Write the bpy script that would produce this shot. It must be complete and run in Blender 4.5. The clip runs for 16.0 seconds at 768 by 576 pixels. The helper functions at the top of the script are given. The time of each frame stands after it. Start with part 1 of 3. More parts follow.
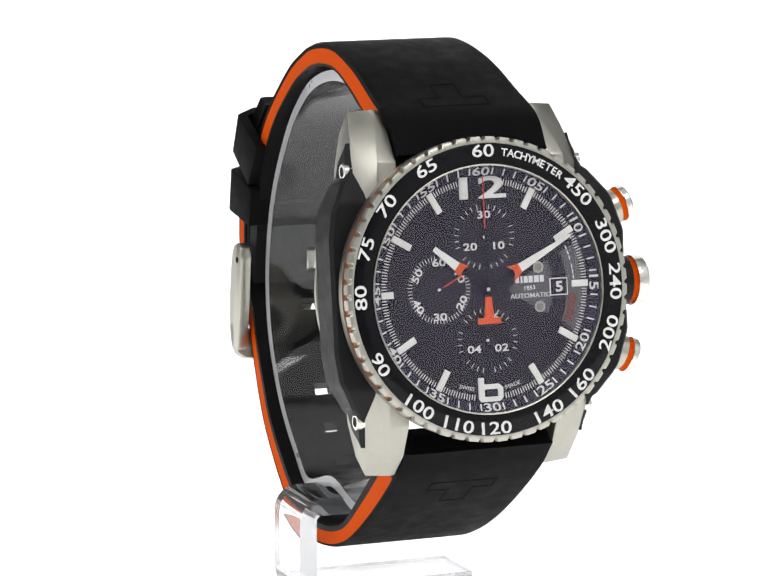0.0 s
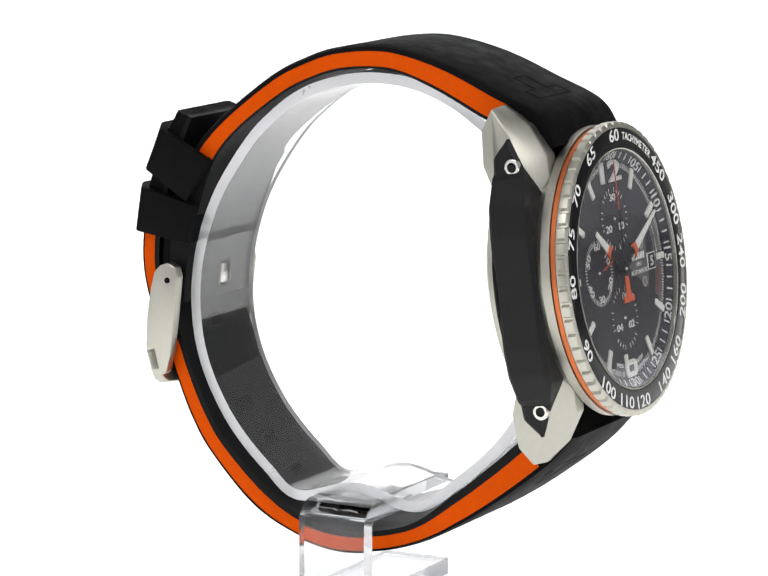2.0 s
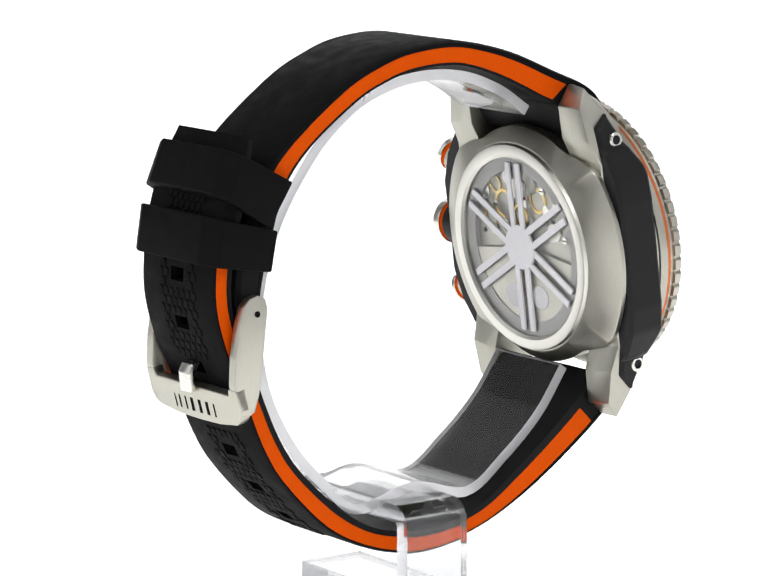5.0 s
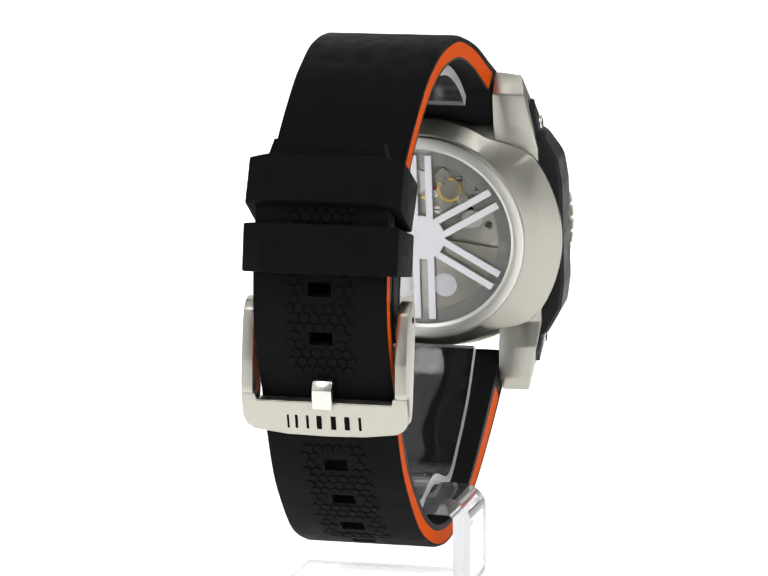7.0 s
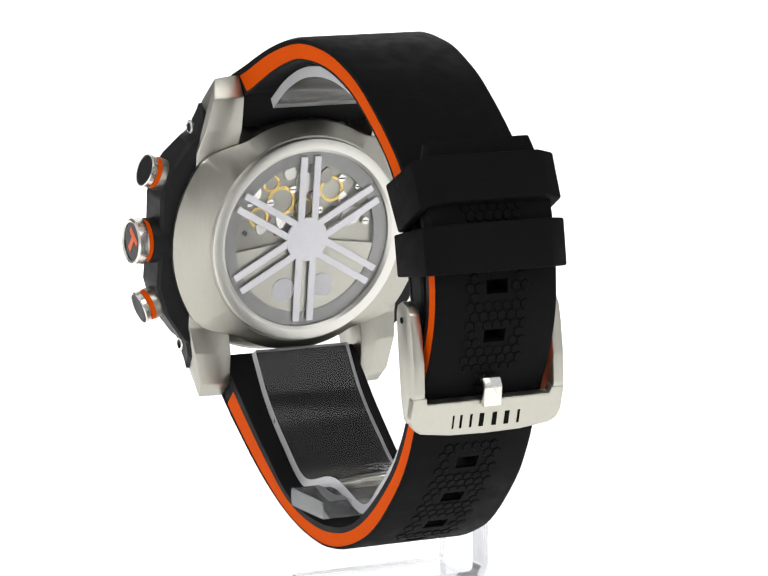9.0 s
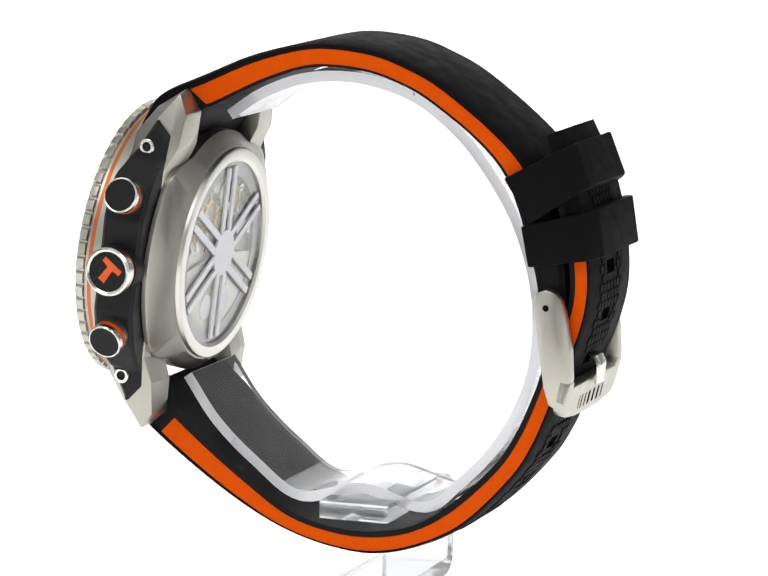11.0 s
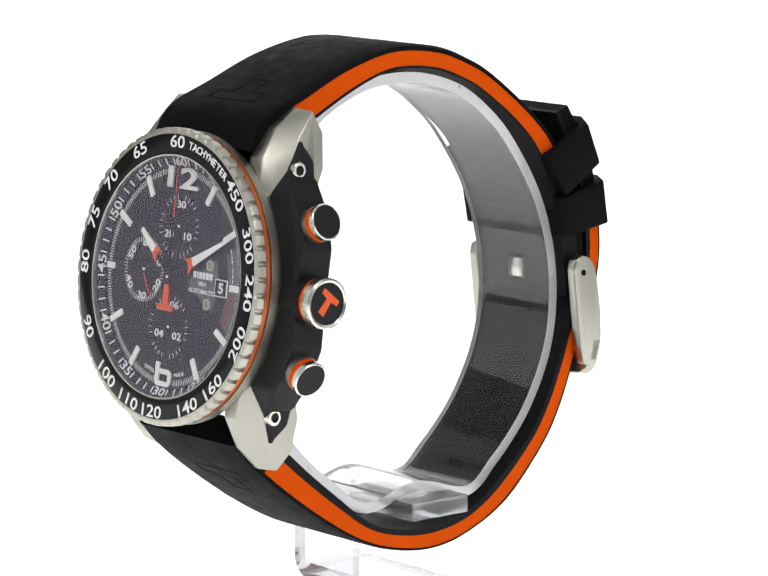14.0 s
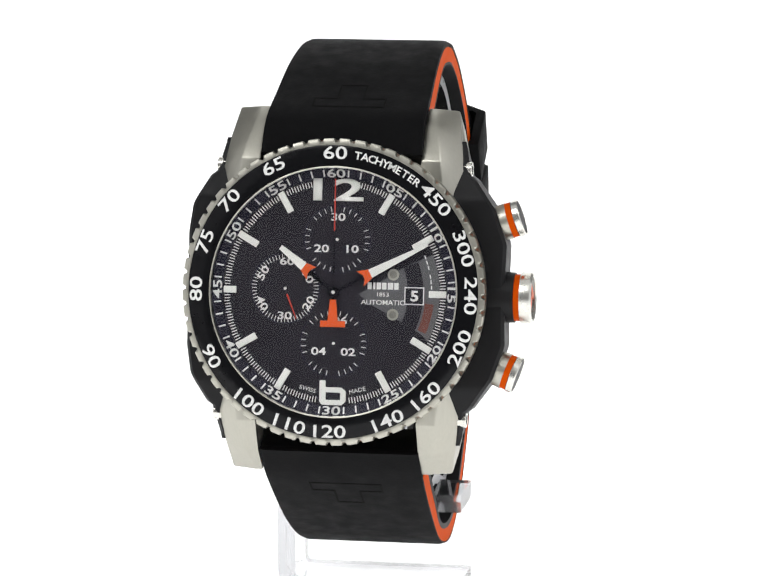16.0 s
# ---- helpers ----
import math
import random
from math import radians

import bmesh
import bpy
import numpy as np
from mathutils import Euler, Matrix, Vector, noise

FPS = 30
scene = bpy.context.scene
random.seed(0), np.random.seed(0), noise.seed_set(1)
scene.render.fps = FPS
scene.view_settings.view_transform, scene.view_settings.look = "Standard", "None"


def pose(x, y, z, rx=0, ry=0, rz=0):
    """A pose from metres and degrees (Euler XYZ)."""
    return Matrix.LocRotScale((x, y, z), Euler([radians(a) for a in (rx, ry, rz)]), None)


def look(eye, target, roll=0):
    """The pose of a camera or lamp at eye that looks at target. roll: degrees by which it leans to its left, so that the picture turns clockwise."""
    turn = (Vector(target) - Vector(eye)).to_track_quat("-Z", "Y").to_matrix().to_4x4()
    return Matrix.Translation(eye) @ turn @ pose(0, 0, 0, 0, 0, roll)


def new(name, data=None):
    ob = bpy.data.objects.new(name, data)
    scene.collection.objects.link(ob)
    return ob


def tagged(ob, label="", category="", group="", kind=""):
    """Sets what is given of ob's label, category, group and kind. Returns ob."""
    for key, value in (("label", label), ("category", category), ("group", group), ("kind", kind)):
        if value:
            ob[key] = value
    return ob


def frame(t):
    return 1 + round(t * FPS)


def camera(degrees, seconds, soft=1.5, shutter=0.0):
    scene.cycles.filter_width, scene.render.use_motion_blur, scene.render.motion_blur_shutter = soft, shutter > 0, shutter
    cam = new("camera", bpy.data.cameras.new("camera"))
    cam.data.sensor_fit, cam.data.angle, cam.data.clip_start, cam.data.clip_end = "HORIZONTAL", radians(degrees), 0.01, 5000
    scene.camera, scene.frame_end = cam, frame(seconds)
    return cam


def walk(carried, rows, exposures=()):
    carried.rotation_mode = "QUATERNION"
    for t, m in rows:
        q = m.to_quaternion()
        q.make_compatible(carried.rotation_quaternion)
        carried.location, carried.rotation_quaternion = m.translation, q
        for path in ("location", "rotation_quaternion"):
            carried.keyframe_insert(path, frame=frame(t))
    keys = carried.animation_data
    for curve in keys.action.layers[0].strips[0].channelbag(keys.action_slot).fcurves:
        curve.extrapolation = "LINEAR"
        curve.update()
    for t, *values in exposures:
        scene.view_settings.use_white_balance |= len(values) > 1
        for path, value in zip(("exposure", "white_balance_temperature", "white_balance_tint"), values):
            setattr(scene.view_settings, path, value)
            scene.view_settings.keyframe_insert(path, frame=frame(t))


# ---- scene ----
FOV = 12.2
cam = camera(FOV, 16.0, soft=1.4)
EYE = (0.0, -0.5600, 0.1434)
_dir = Euler((radians(-9.292), 0, radians(-0.039))).to_matrix() @ Vector((0, 1, 0))
_view = look(EYE, Vector(EYE) + _dir, -0.034)
walk(cam, [(0.0, _view), (16.0, _view)])

# ---- world and lamps: a white product-photo tent ----
world = bpy.data.worlds.new("studio")
scene.world = world
world.use_nodes = True
world.node_tree.nodes["Background"].inputs[0].default_value = (1.0, 1.0, 1.0, 1)
world.node_tree.nodes["Background"].inputs[1].default_value = 0.30


def softbox(name, eye, target, w, h, power, color=(1, 1, 1)):
    d = bpy.data.lights.new(name, "AREA")
    d.shape, d.size, d.size_y, d.energy, d.color = "RECTANGLE", w, h, power, color
    ob = new(name, d)
    ob.matrix_world = look(eye, target)
    return ob


softbox("softbox_top", (0, -0.20, 0.85), (0, 0, 0.06), 0.9, 0.7, 0.8)
softbox("softbox_left", (-0.30, -0.46, 0.62), (0, 0, 0.06), 0.35, 0.3, 1.2)
softbox("softbox_right", (0.30, -0.46, 0.62), (0, 0, 0.06), 0.35, 0.3, 1.2)


# ---- materials ----
def mat(name, color, rough=0.5, metal=0.0, spec=0.5, grain=0.06, scale=900.0, bump=0.0, stretch=(1, 1, 1), rvar=0.08,
        emission=0.0, transmission=0.0, ior=1.45, fine=6.0):
    """A surface with two scales of mottling, a little relief and uneven gloss."""
    m = bpy.data.materials.new(name)
    m.use_nodes = True
    nt = m.node_tree
    b = nt.nodes["Principled BSDF"]
    b.inputs["Roughness"].default_value = rough
    b.inputs["Metallic"].default_value = metal
    b.inputs["Specular IOR Level"].default_value = spec
    b.inputs["Transmission Weight"].default_value = transmission
    b.inputs["IOR"].default_value = ior
    b.inputs["Base Color"].default_value = (*color, 1)
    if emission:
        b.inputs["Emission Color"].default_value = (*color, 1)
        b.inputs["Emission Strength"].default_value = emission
    if grain:
        tc = nt.nodes.new("ShaderNodeTexCoord")
        mp = nt.nodes.new("ShaderNodeMapping")
        mp.inputs["Scale"].default_value = stretch
        nt.links.new(tc.outputs["Object"], mp.inputs["Vector"])
        n1, n2 = nt.nodes.new("ShaderNodeTexNoise"), nt.nodes.new("ShaderNodeTexNoise")
        n1.inputs["Scale"].default_value, n2.inputs["Scale"].default_value = scale / fine, scale
        n1.inputs["Detail"].default_value, n2.inputs["Detail"].default_value = 4, 3
        for n in (n1, n2):
            nt.links.new(mp.outputs["Vector"], n.inputs["Vector"])
        add = nt.nodes.new("ShaderNodeMath")
        add.operation = "ADD"
        nt.links.new(n1.outputs["Fac"], add.inputs[0])
        nt.links.new(n2.outputs["Fac"], add.inputs[1])
        cm = nt.nodes.new("ShaderNodeMapRange")
        cm.inputs["From Min"].default_value, cm.inputs["From Max"].default_value = 0.6, 1.4
        cm.inputs["To Min"].default_value, cm.inputs["To Max"].default_value = 1 - grain, 1 + grain
        nt.links.new(add.outputs[0], cm.inputs["Value"])
        mul = nt.nodes.new("ShaderNodeVectorMath")
        mul.operation = "SCALE"
        mul.inputs[0].default_value = color
        nt.links.new(cm.outputs["Result"], mul.inputs["Scale"])
        nt.links.new(mul.outputs["Vector"], b.inputs["Base Color"])
        rm = nt.nodes.new("ShaderNodeMapRange")
        rm.inputs["From Min"].default_value, rm.inputs["From Max"].default_value = 0.3, 0.7
        rm.inputs["To Min"].default_value, rm.inputs["To Max"].default_value = max(0.02, rough - rvar), min(1, rough + rvar)
        nt.links.new(n1.outputs["Fac"], rm.inputs["Value"])
        nt.links.new(rm.outputs["Result"], b.inputs["Roughness"])
        if bump:
            bp = nt.nodes.new("ShaderNodeBump")
            bp.inputs["Strength"].default_value, bp.inputs["Distance"].default_value = bump, 0.0001
            nt.links.new(n2.outputs["Fac"], bp.inputs["Height"])
            nt.links.new(bp.outputs["Normal"], b.inputs["Normal"])
    return m


RUBBER = mat("black_rubber", (0.005, 0.005, 0.0055), 0.62, spec=0.06, grain=0.2, scale=2500, bump=0.25)
RUBBER_IN = mat("black_rubber_lining", (0.006, 0.006, 0.0065), 0.55, spec=0.14, grain=0.1, scale=600)
ORANGE = mat("orange_rubber", (0.66, 0.078, 0.001), 0.6, spec=0.04, grain=0.06, scale=1800, bump=0.1)
# orange dulled towards brown: the bezel overhang's shade, put into the ring's colour
SHADED_ORANGE = mat("shaded_orange_ring", (0.62, 0.17, 0.055), 0.38, 0.7, grain=0.06, scale=1800)
STEEL = mat("brushed_steel", (0.50, 0.488, 0.425), 0.36, 1.0, grain=0.04, scale=3000, bump=0.05, stretch=(1, 1, 0.2))
CASESTEEL = mat("satin_case_steel", (0.45, 0.44, 0.385), 0.38, 1.0, grain=0.05, scale=3000, bump=0.05, stretch=(1, 1, 0.2))
SATIN = mat("satin_case_back_steel", (0.70, 0.69, 0.64), 0.36, 1.0, grain=0.03, scale=3000, rvar=0.03)
POLISHED = mat("polished_steel", (0.72, 0.71, 0.66), 0.22, 1.0, grain=0.03, scale=1500)
BLACKPVD = mat("black_coated_side", (0.011, 0.011, 0.012), 0.45, spec=0.22, grain=0.12, scale=2500, bump=0.08)
INSERT = mat("black_bezel_insert", (0.005, 0.005, 0.006), 0.12, spec=0.22, grain=0.1, scale=1500, rvar=0.02)
DIALBLACK = mat("charcoal_dial", (0.011, 0.0095, 0.0135), 0.55, spec=0.3, grain=0.06, scale=1400)
RINGBLUE = mat("blue_black_chapter_ring", (0.010, 0.009, 0.020), 0.5, spec=0.3, grain=0.1, scale=1400)
SMOKE = mat("smoked_dial_sector", (0.11, 0.11, 0.115), 0.4, spec=0.4, grain=0.15, scale=900)
RUST = mat("date_wheel_red", (0.16, 0.05, 0.035), 0.5, grain=0.2, scale=900)
WHITE = mat("white_print", (0.82, 0.82, 0.80), 0.5, spec=0.3, grain=0.03, scale=2000)
LUME = mat("cream_lume", (0.84, 0.84, 0.80), 0.45, spec=0.3, grain=0.04, scale=2000)
HANDORANGE = mat("orange_lacquer", (0.75, 0.10, 0.012), 0.4, spec=0.4, grain=0.04, scale=2000)
HANDRED = mat("red_lacquer", (0.62, 0.045, 0.02), 0.4, spec=0.4, grain=0.04, scale=2000)
DARK = mat("black_void", (0.004, 0.004, 0.004), 0.8, spec=0.1, grain=0.1, scale=800)
SURROUND = mat("grey_movement_ring", (0.34, 0.34, 0.33), 0.45, 0.6, grain=0.1, scale=900)
GILT = mat("gilt_brass", (0.72, 0.52, 0.16), 0.28, 1.0, grain=0.08, scale=1500)
PLATE = mat("rhodium_plate", (0.34, 0.33, 0.29), 0.4, 1.0, grain=0.35, scale=900, bump=0.15)
RUBY = mat("ruby_jewel", (0.35, 0.02, 0.05), 0.15, spec=0.6, grain=0.05, scale=900)
FROST = mat("frosted_white_spoke", (0.86, 0.85, 0.88), 0.5, spec=0.4, grain=0.04, scale=1500)
# grey put into the foot and its edges stands in for dark reflections
FOOTEDGE = mat("grey_tinted_acrylic_edge", (0.72, 0.73, 0.75), 0.12, transmission=0.9, ior=1.49, grain=0.04, scale=600)
FOOT = mat("clear_acrylic_foot", (0.90, 0.91, 0.925), 0.0, transmission=1.0, ior=1.49, grain=0)
ACRYLIC = mat("clear_acrylic", (0.98, 0.985, 0.99), 0.0, transmission=1.0, ior=1.42, grain=0)
SAPPHIRE = mat("sapphire_crystal", (0.99, 0.99, 1.0), 0.0, transmission=1.0, ior=1.45, grain=0, scale=200)
SAPPHIRE.node_tree.nodes["Principled BSDF"].inputs["Specular Tint"].default_value = (0.78, 0.72, 1.0, 1)
FROSTED = mat("frosted_acrylic_edge", (0.86, 0.86, 0.88), 0.35, transmission=0.55, ior=1.4, grain=0.03, scale=900)
BACKGLASS = mat("case_back_glass", (0.98, 0.98, 0.98), 0.0, transmission=1.0, ior=1.35, grain=0, scale=200)
# emission added so that the sweep comes out pure white
GLOW_SWEEP = mat("self_lit_white_sweep", (0.80, 0.80, 0.80), 0.9, spec=0.1, grain=0.01, scale=40, emission=1.0)
# emission added: fill light for reflections in the crystal
GLOW_PANEL = mat("glow_panel_white", (0.85, 0.85, 0.87), 0.9, spec=0.1, grain=0.02, scale=60, emission=0.42)
CLOTH = mat("grey_studio_cloth", (0.45, 0.45, 0.44), 0.9, spec=0.1, grain=0.02, scale=60)

MM = 0.001
DEPTH = 0.986  # trim of the strap's and stand's girth and of the case's depth
case_space = False


# ---- helpers for meshes, all in millimetres ----
def link_mesh(name, bm, material, parent=None, label="", m=None, smooth=None):
    if m is not None:
        bmesh.ops.transform(bm, matrix=m, verts=bm.verts)
    if parent:
        trim = Matrix.Diagonal((1, DEPTH, 1, 1)) if case_space else Matrix.Translation((0, 0, 57.75)) @ Matrix.Diagonal((1, DEPTH, DEPTH, 1)) @ Matrix.Translation((0, 0, -57.75))
        bmesh.ops.transform(bm, matrix=trim, verts=bm.verts)
    bmesh.ops.transform(bm, matrix=Matrix.Scale(MM, 4), verts=bm.verts)
    bmesh.ops.recalc_face_normals(bm, faces=bm.faces)
    if smooth is not None:
        for f in bm.faces:
            f.smooth = True
        for e in bm.edges:
            if len(e.link_faces) == 2 and e.calc_face_angle(0) > radians(smooth):
                e.smooth = False
    me = bpy.data.meshes.new(name)
    bm.to_mesh(me)
    bm.free()
    me.materials.append(material)
    ob = new(name, me)
    if parent:
        ob.parent = parent
    return tagged(ob, label) if label else ob


def part(name, bm, material, parent, label="", m=None, smooth=None):
    return link_mesh(name, bm, material, parent, label, m, smooth)


def prism(poly, a, b, axis="z", bevel=0.0, bm=None):
    """A polygon (two coordinates a corner) pushed from a to b along an axis."""
    bm = bm or bmesh.new()
    put = {"z": lambda p, h: (p[0], p[1], h), "x": lambda p, h: (h, p[0], p[1]), "y": lambda p, h: (p[0], h, p[1])}[axis]
    lo = [bm.verts.new(put(p, a)) for p in poly]
    hi = [bm.verts.new(put(p, b)) for p in poly]
    fs = [bm.faces.new(lo), bm.faces.new(hi)]
    n = len(poly)
    for i in range(n):
        fs.append(bm.faces.new((lo[i], lo[(i + 1) % n], hi[(i + 1) % n], hi[i])))
    bmesh.ops.recalc_face_normals(bm, faces=fs)
    if bevel:
        es = list({e for f in fs for e in f.edges})
        bmesh.ops.bevel(bm, geom=es, offset=bevel, segments=2, profile=0.5, affect="EDGES", clamp_overlap=True)
    return bm


def box(x0, x1, y0, y1, z0, z1, bevel=0.0, bm=None):
    return prism([(x0, y0), (x1, y0), (x1, y1), (x0, y1)], z0, z1, "z", bevel, bm)


def lathe(profile, segs=96, radius=None, bm=None, closed=True):
    """A profile of (radius, height) turned about z; radius(k, r) may vary r by the step."""
    bm = bm or bmesh.new()
    rings = []
    for r, z in profile:
        ring = []
        for k in range(segs):
            a = 2 * math.pi * k / segs
            q = radius(k, r) if radius else r
            ring.append(bm.verts.new((q * math.sin(a), q * math.cos(a), z)))
        rings.append(ring)
    n = len(rings)
    for i in range(n if closed else n - 1):
        p, q = rings[i], rings[(i + 1) % n]
        for k in range(segs):
            bm.faces.new((p[k], p[(k + 1) % segs], q[(k + 1) % segs], q[k]))
    return bm


def disc(r, z0, z1, segs=64, x=0, y=0, chamfer=0.0, bm=None):
    bm = bm or bmesh.new()
    prof = [(r, z0), (r, z1 - chamfer)] + ([(r - chamfer, z1)] if chamfer else [])
    vs = []
    for q, z in prof:
        vs.append([bm.verts.new((x + q * math.cos(2 * math.pi * k / segs), y + q * math.sin(2 * math.pi * k / segs), z)) for k in range(segs)])
    for p, q in zip(vs, vs[1:]):
        for k in range(segs):
            bm.faces.new((p[k], p[(k + 1) % segs], q[(k + 1) % segs], q[k]))
    bm.faces.new(vs[0]), bm.faces.new(vs[-1])
    return bm


def spline(points, t):
    """A Catmull-Rom curve through tuples, t from 0 to len - 1."""
    i = min(int(t), len(points) - 2)
    f = t - i
    p1, p2 = np.array(points[i], float), np.array(points[i + 1], float)
    p0 = np.array(points[i - 1], float) if i else 2 * p1 - p2
    p3 = np.array(points[i + 2], float) if i + 2 < len(points) else 2 * p2 - p1
    return 0.5 * (2 * p1 + (p2 - p0) * f + (2 * p0 - 5 * p1 + 4 * p2 - p3) * f * f + (3 * p1 - p0 - 3 * p2 + p3) * f ** 3)


def text_bm(body, height, wide=1.25, bold=0.03, thick=0.06):
    """Letters as a thin solid, centred, their capitals this high."""
    c = bpy.data.curves.new("letters", "FONT")
    c.body, c.align_x, c.align_y = body, "CENTER", "CENTER"
    c.size, c.offset, c.extrude, c.resolution_u = 1.0, bold, 0.0, 3
    ob = bpy.data.objects.new("letters", c)
    me = bpy.data.meshes.new_from_object(ob)
    bm = bmesh.new()
    bm.from_mesh(me)
    bpy.data.objects.remove(ob)
    bpy.data.meshes.remove(me)
    bpy.data.curves.remove(c)
    ys = [v.co.y for v in bm.verts]
    xs = [v.co.x for v in bm.verts]
    k = height / (max(ys) - min(ys))
    cx, cy = (max(xs) + min(xs)) / 2, (max(ys) + min(ys)) / 2
    for v in bm.verts:
        v.co = ((v.co.x - cx) * k * wide, (v.co.y - cy) * k, 0)
    r = bmesh.ops.extrude_face_region(bm, geom=list(bm.faces))
    for v in r["geom"]:
        if isinstance(v, bmesh.types.BMVert):
            v.co.z += thick
    return bm


def on_ring(angle, r, z, flip=False, slope=0.0):
    """The pose of a mark on a ring: angle in degrees clockwise from twelve; flip: its top towards the centre; slope: the ring's rise outwards."""
    return pose(0, 0, 0, 0, 0, -angle) @ pose(0, r, z, slope, 0, 180 if flip else 0)


# the case's own frame: x right, y up to twelve, z out of the dial
TILT = 7.8
_a = radians(TILT)
CASE = Matrix(((1, 0, 0, -0.15), (0, math.sin(_a), -math.cos(_a), -41.2), (0, math.cos(_a), math.sin(_a), 57.75), (0, 0, 0, 1)))

# ---- the setting ----


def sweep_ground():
    """White sweep with an added glow: a floor that curves up behind into a wall."""
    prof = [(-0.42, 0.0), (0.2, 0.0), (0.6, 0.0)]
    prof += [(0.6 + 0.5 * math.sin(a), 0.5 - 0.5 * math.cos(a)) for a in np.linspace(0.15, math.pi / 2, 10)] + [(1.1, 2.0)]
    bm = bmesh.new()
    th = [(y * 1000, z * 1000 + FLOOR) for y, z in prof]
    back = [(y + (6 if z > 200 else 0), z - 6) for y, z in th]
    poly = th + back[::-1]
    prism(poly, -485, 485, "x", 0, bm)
    return tagged(link_mesh("backdrop", bm, GLOW_SWEEP, smooth=50), "seamless white photo backdrop with an added glow, curving up from the table", "backdrop", kind="structure")


FLOOR = 3.0
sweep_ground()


def tent():
    for name, b in (("wall_left", (-1606, -1600, -2200, 1100, FLOOR + 8, 2000)), ("wall_right", (1600, 1606, -2200, 1100, FLOOR + 8, 2000)),
                    ("table", (-1600, 1600, -2200, 1100, FLOOR - 20, FLOOR - 8)), ("wall_front", (-1600, 1600, -2206, -2200, FLOOR, 2000)), ("ceiling", (-1600, 1600, -2200, 1100, 2000, 2006))):
        tagged(link_mesh(name, box(*b), CLOTH), "plain grey studio surface", "studio wall", kind="structure")



def glow_panels():
    """Unseen white panels at both sides of the table, their glow added to brighten the crystal."""
    for name, x in (("glow_panel_left", -1200), ("glow_panel_right", 1200)):
        tagged(link_mesh(name, box(x - 4, x + 4, -2150, 330, FLOOR - 7, 1900), GLOW_PANEL), "unseen white panel with an added soft glow", "light panel", kind="structure")


tent()
glow_panels()

# ---- the watch ----
watch = tagged(new("wristwatch"), "black and orange steel chronograph on a buckled rubber strap", "wristwatch")

UPPER = [(-36.6, 78.0, -30.0, 75.0, 12.0), (-33.2, 82.7, -26.5, 80.0, 11.9), (-25.5, 86.2, -22.8, 81.9, 11.7), (-17.5, 89.5, -15.5, 85.4, 11.4),
         (-9.6, 91.5, -8.8, 87.7, 11.1), (-4.0, 91.9, -3.8, 88.1, 10.9), (3.1, 91.0, 2.0, 87.5, 10.7), (8.6, 89.1, 7.0, 85.9, 10.5),
         (14.3, 86.2, 12.0, 83.4, 10.4), (22.3, 80.2, 19.6, 77.8, 10.3), (27.9, 74.8, 24.2, 72.8, 10.2), (30.4, 70.0, 26.6, 67.5, 10.2),
         (33.4, 64.3, 28.3, 62.0, 10.2), (34.6, 58.3, 29.6, 57.0, 10.2), (34.6, 53.0, 30.4, 52.0, 10.2), (32.8, 48.6, 30.8, 48.2, 10.2)]
LOWER = [(-39.5, 33.0, -35.0, 36.0, 12.0), (-35.5, 28.6, -31.2, 32.6, 11.9), (-28.6, 23.1, -25.4, 27.4, 11.7), (-20.8, 17.8, -18.5, 21.8, 11.5),
         (-13.1, 13.7, -11.7, 16.8, 11.2), (-5.3, 11.3, -4.9, 14.7, 11.0), (2.5, 10.6, 2.2, 14.3, 10.8), (10.3, 12.4, 9.2, 15.7, 10.6),
         (18.1, 16.4, 15.6, 19.6, 10.4), (25.8, 24.1, 22.7, 26.2, 10.3), (29.6, 29.9, 26.4, 31.6, 10.2), (32.4, 36.5, 29.3, 37.9, 10.2),
         (34.0, 41.0, 31.0, 42.6, 10.2), (36.4, 46.0, 33.2, 47.4, 10.2), (38.2, 52.5, 35.0, 53.0, 10.2), (38.4, 58.5, 35.1, 58.4, 10.2),
         (37.4, 66.0, 33.9, 65.0, 10.2), (35.3, 73.0, 31.9, 71.7, 10.0), (32.6, 80.0, 29.8, 79.0, 8.2)]


def stations(ctrl, step=0.65):
    """Even steps along a strap's curve: rows of outer y, z, inner y, z, half width."""
    fine = [spline(ctrl, t) for t in np.linspace(0, len(ctrl) - 1, 900)]
    out, d = [fine[0]], 0.0
    for p, q in zip(fine, fine[1:]):
        d += math.hypot(q[0] - p[0], q[1] - p[1])
        if d >= step:
            out.append(q)
            d = 0.0
    return out


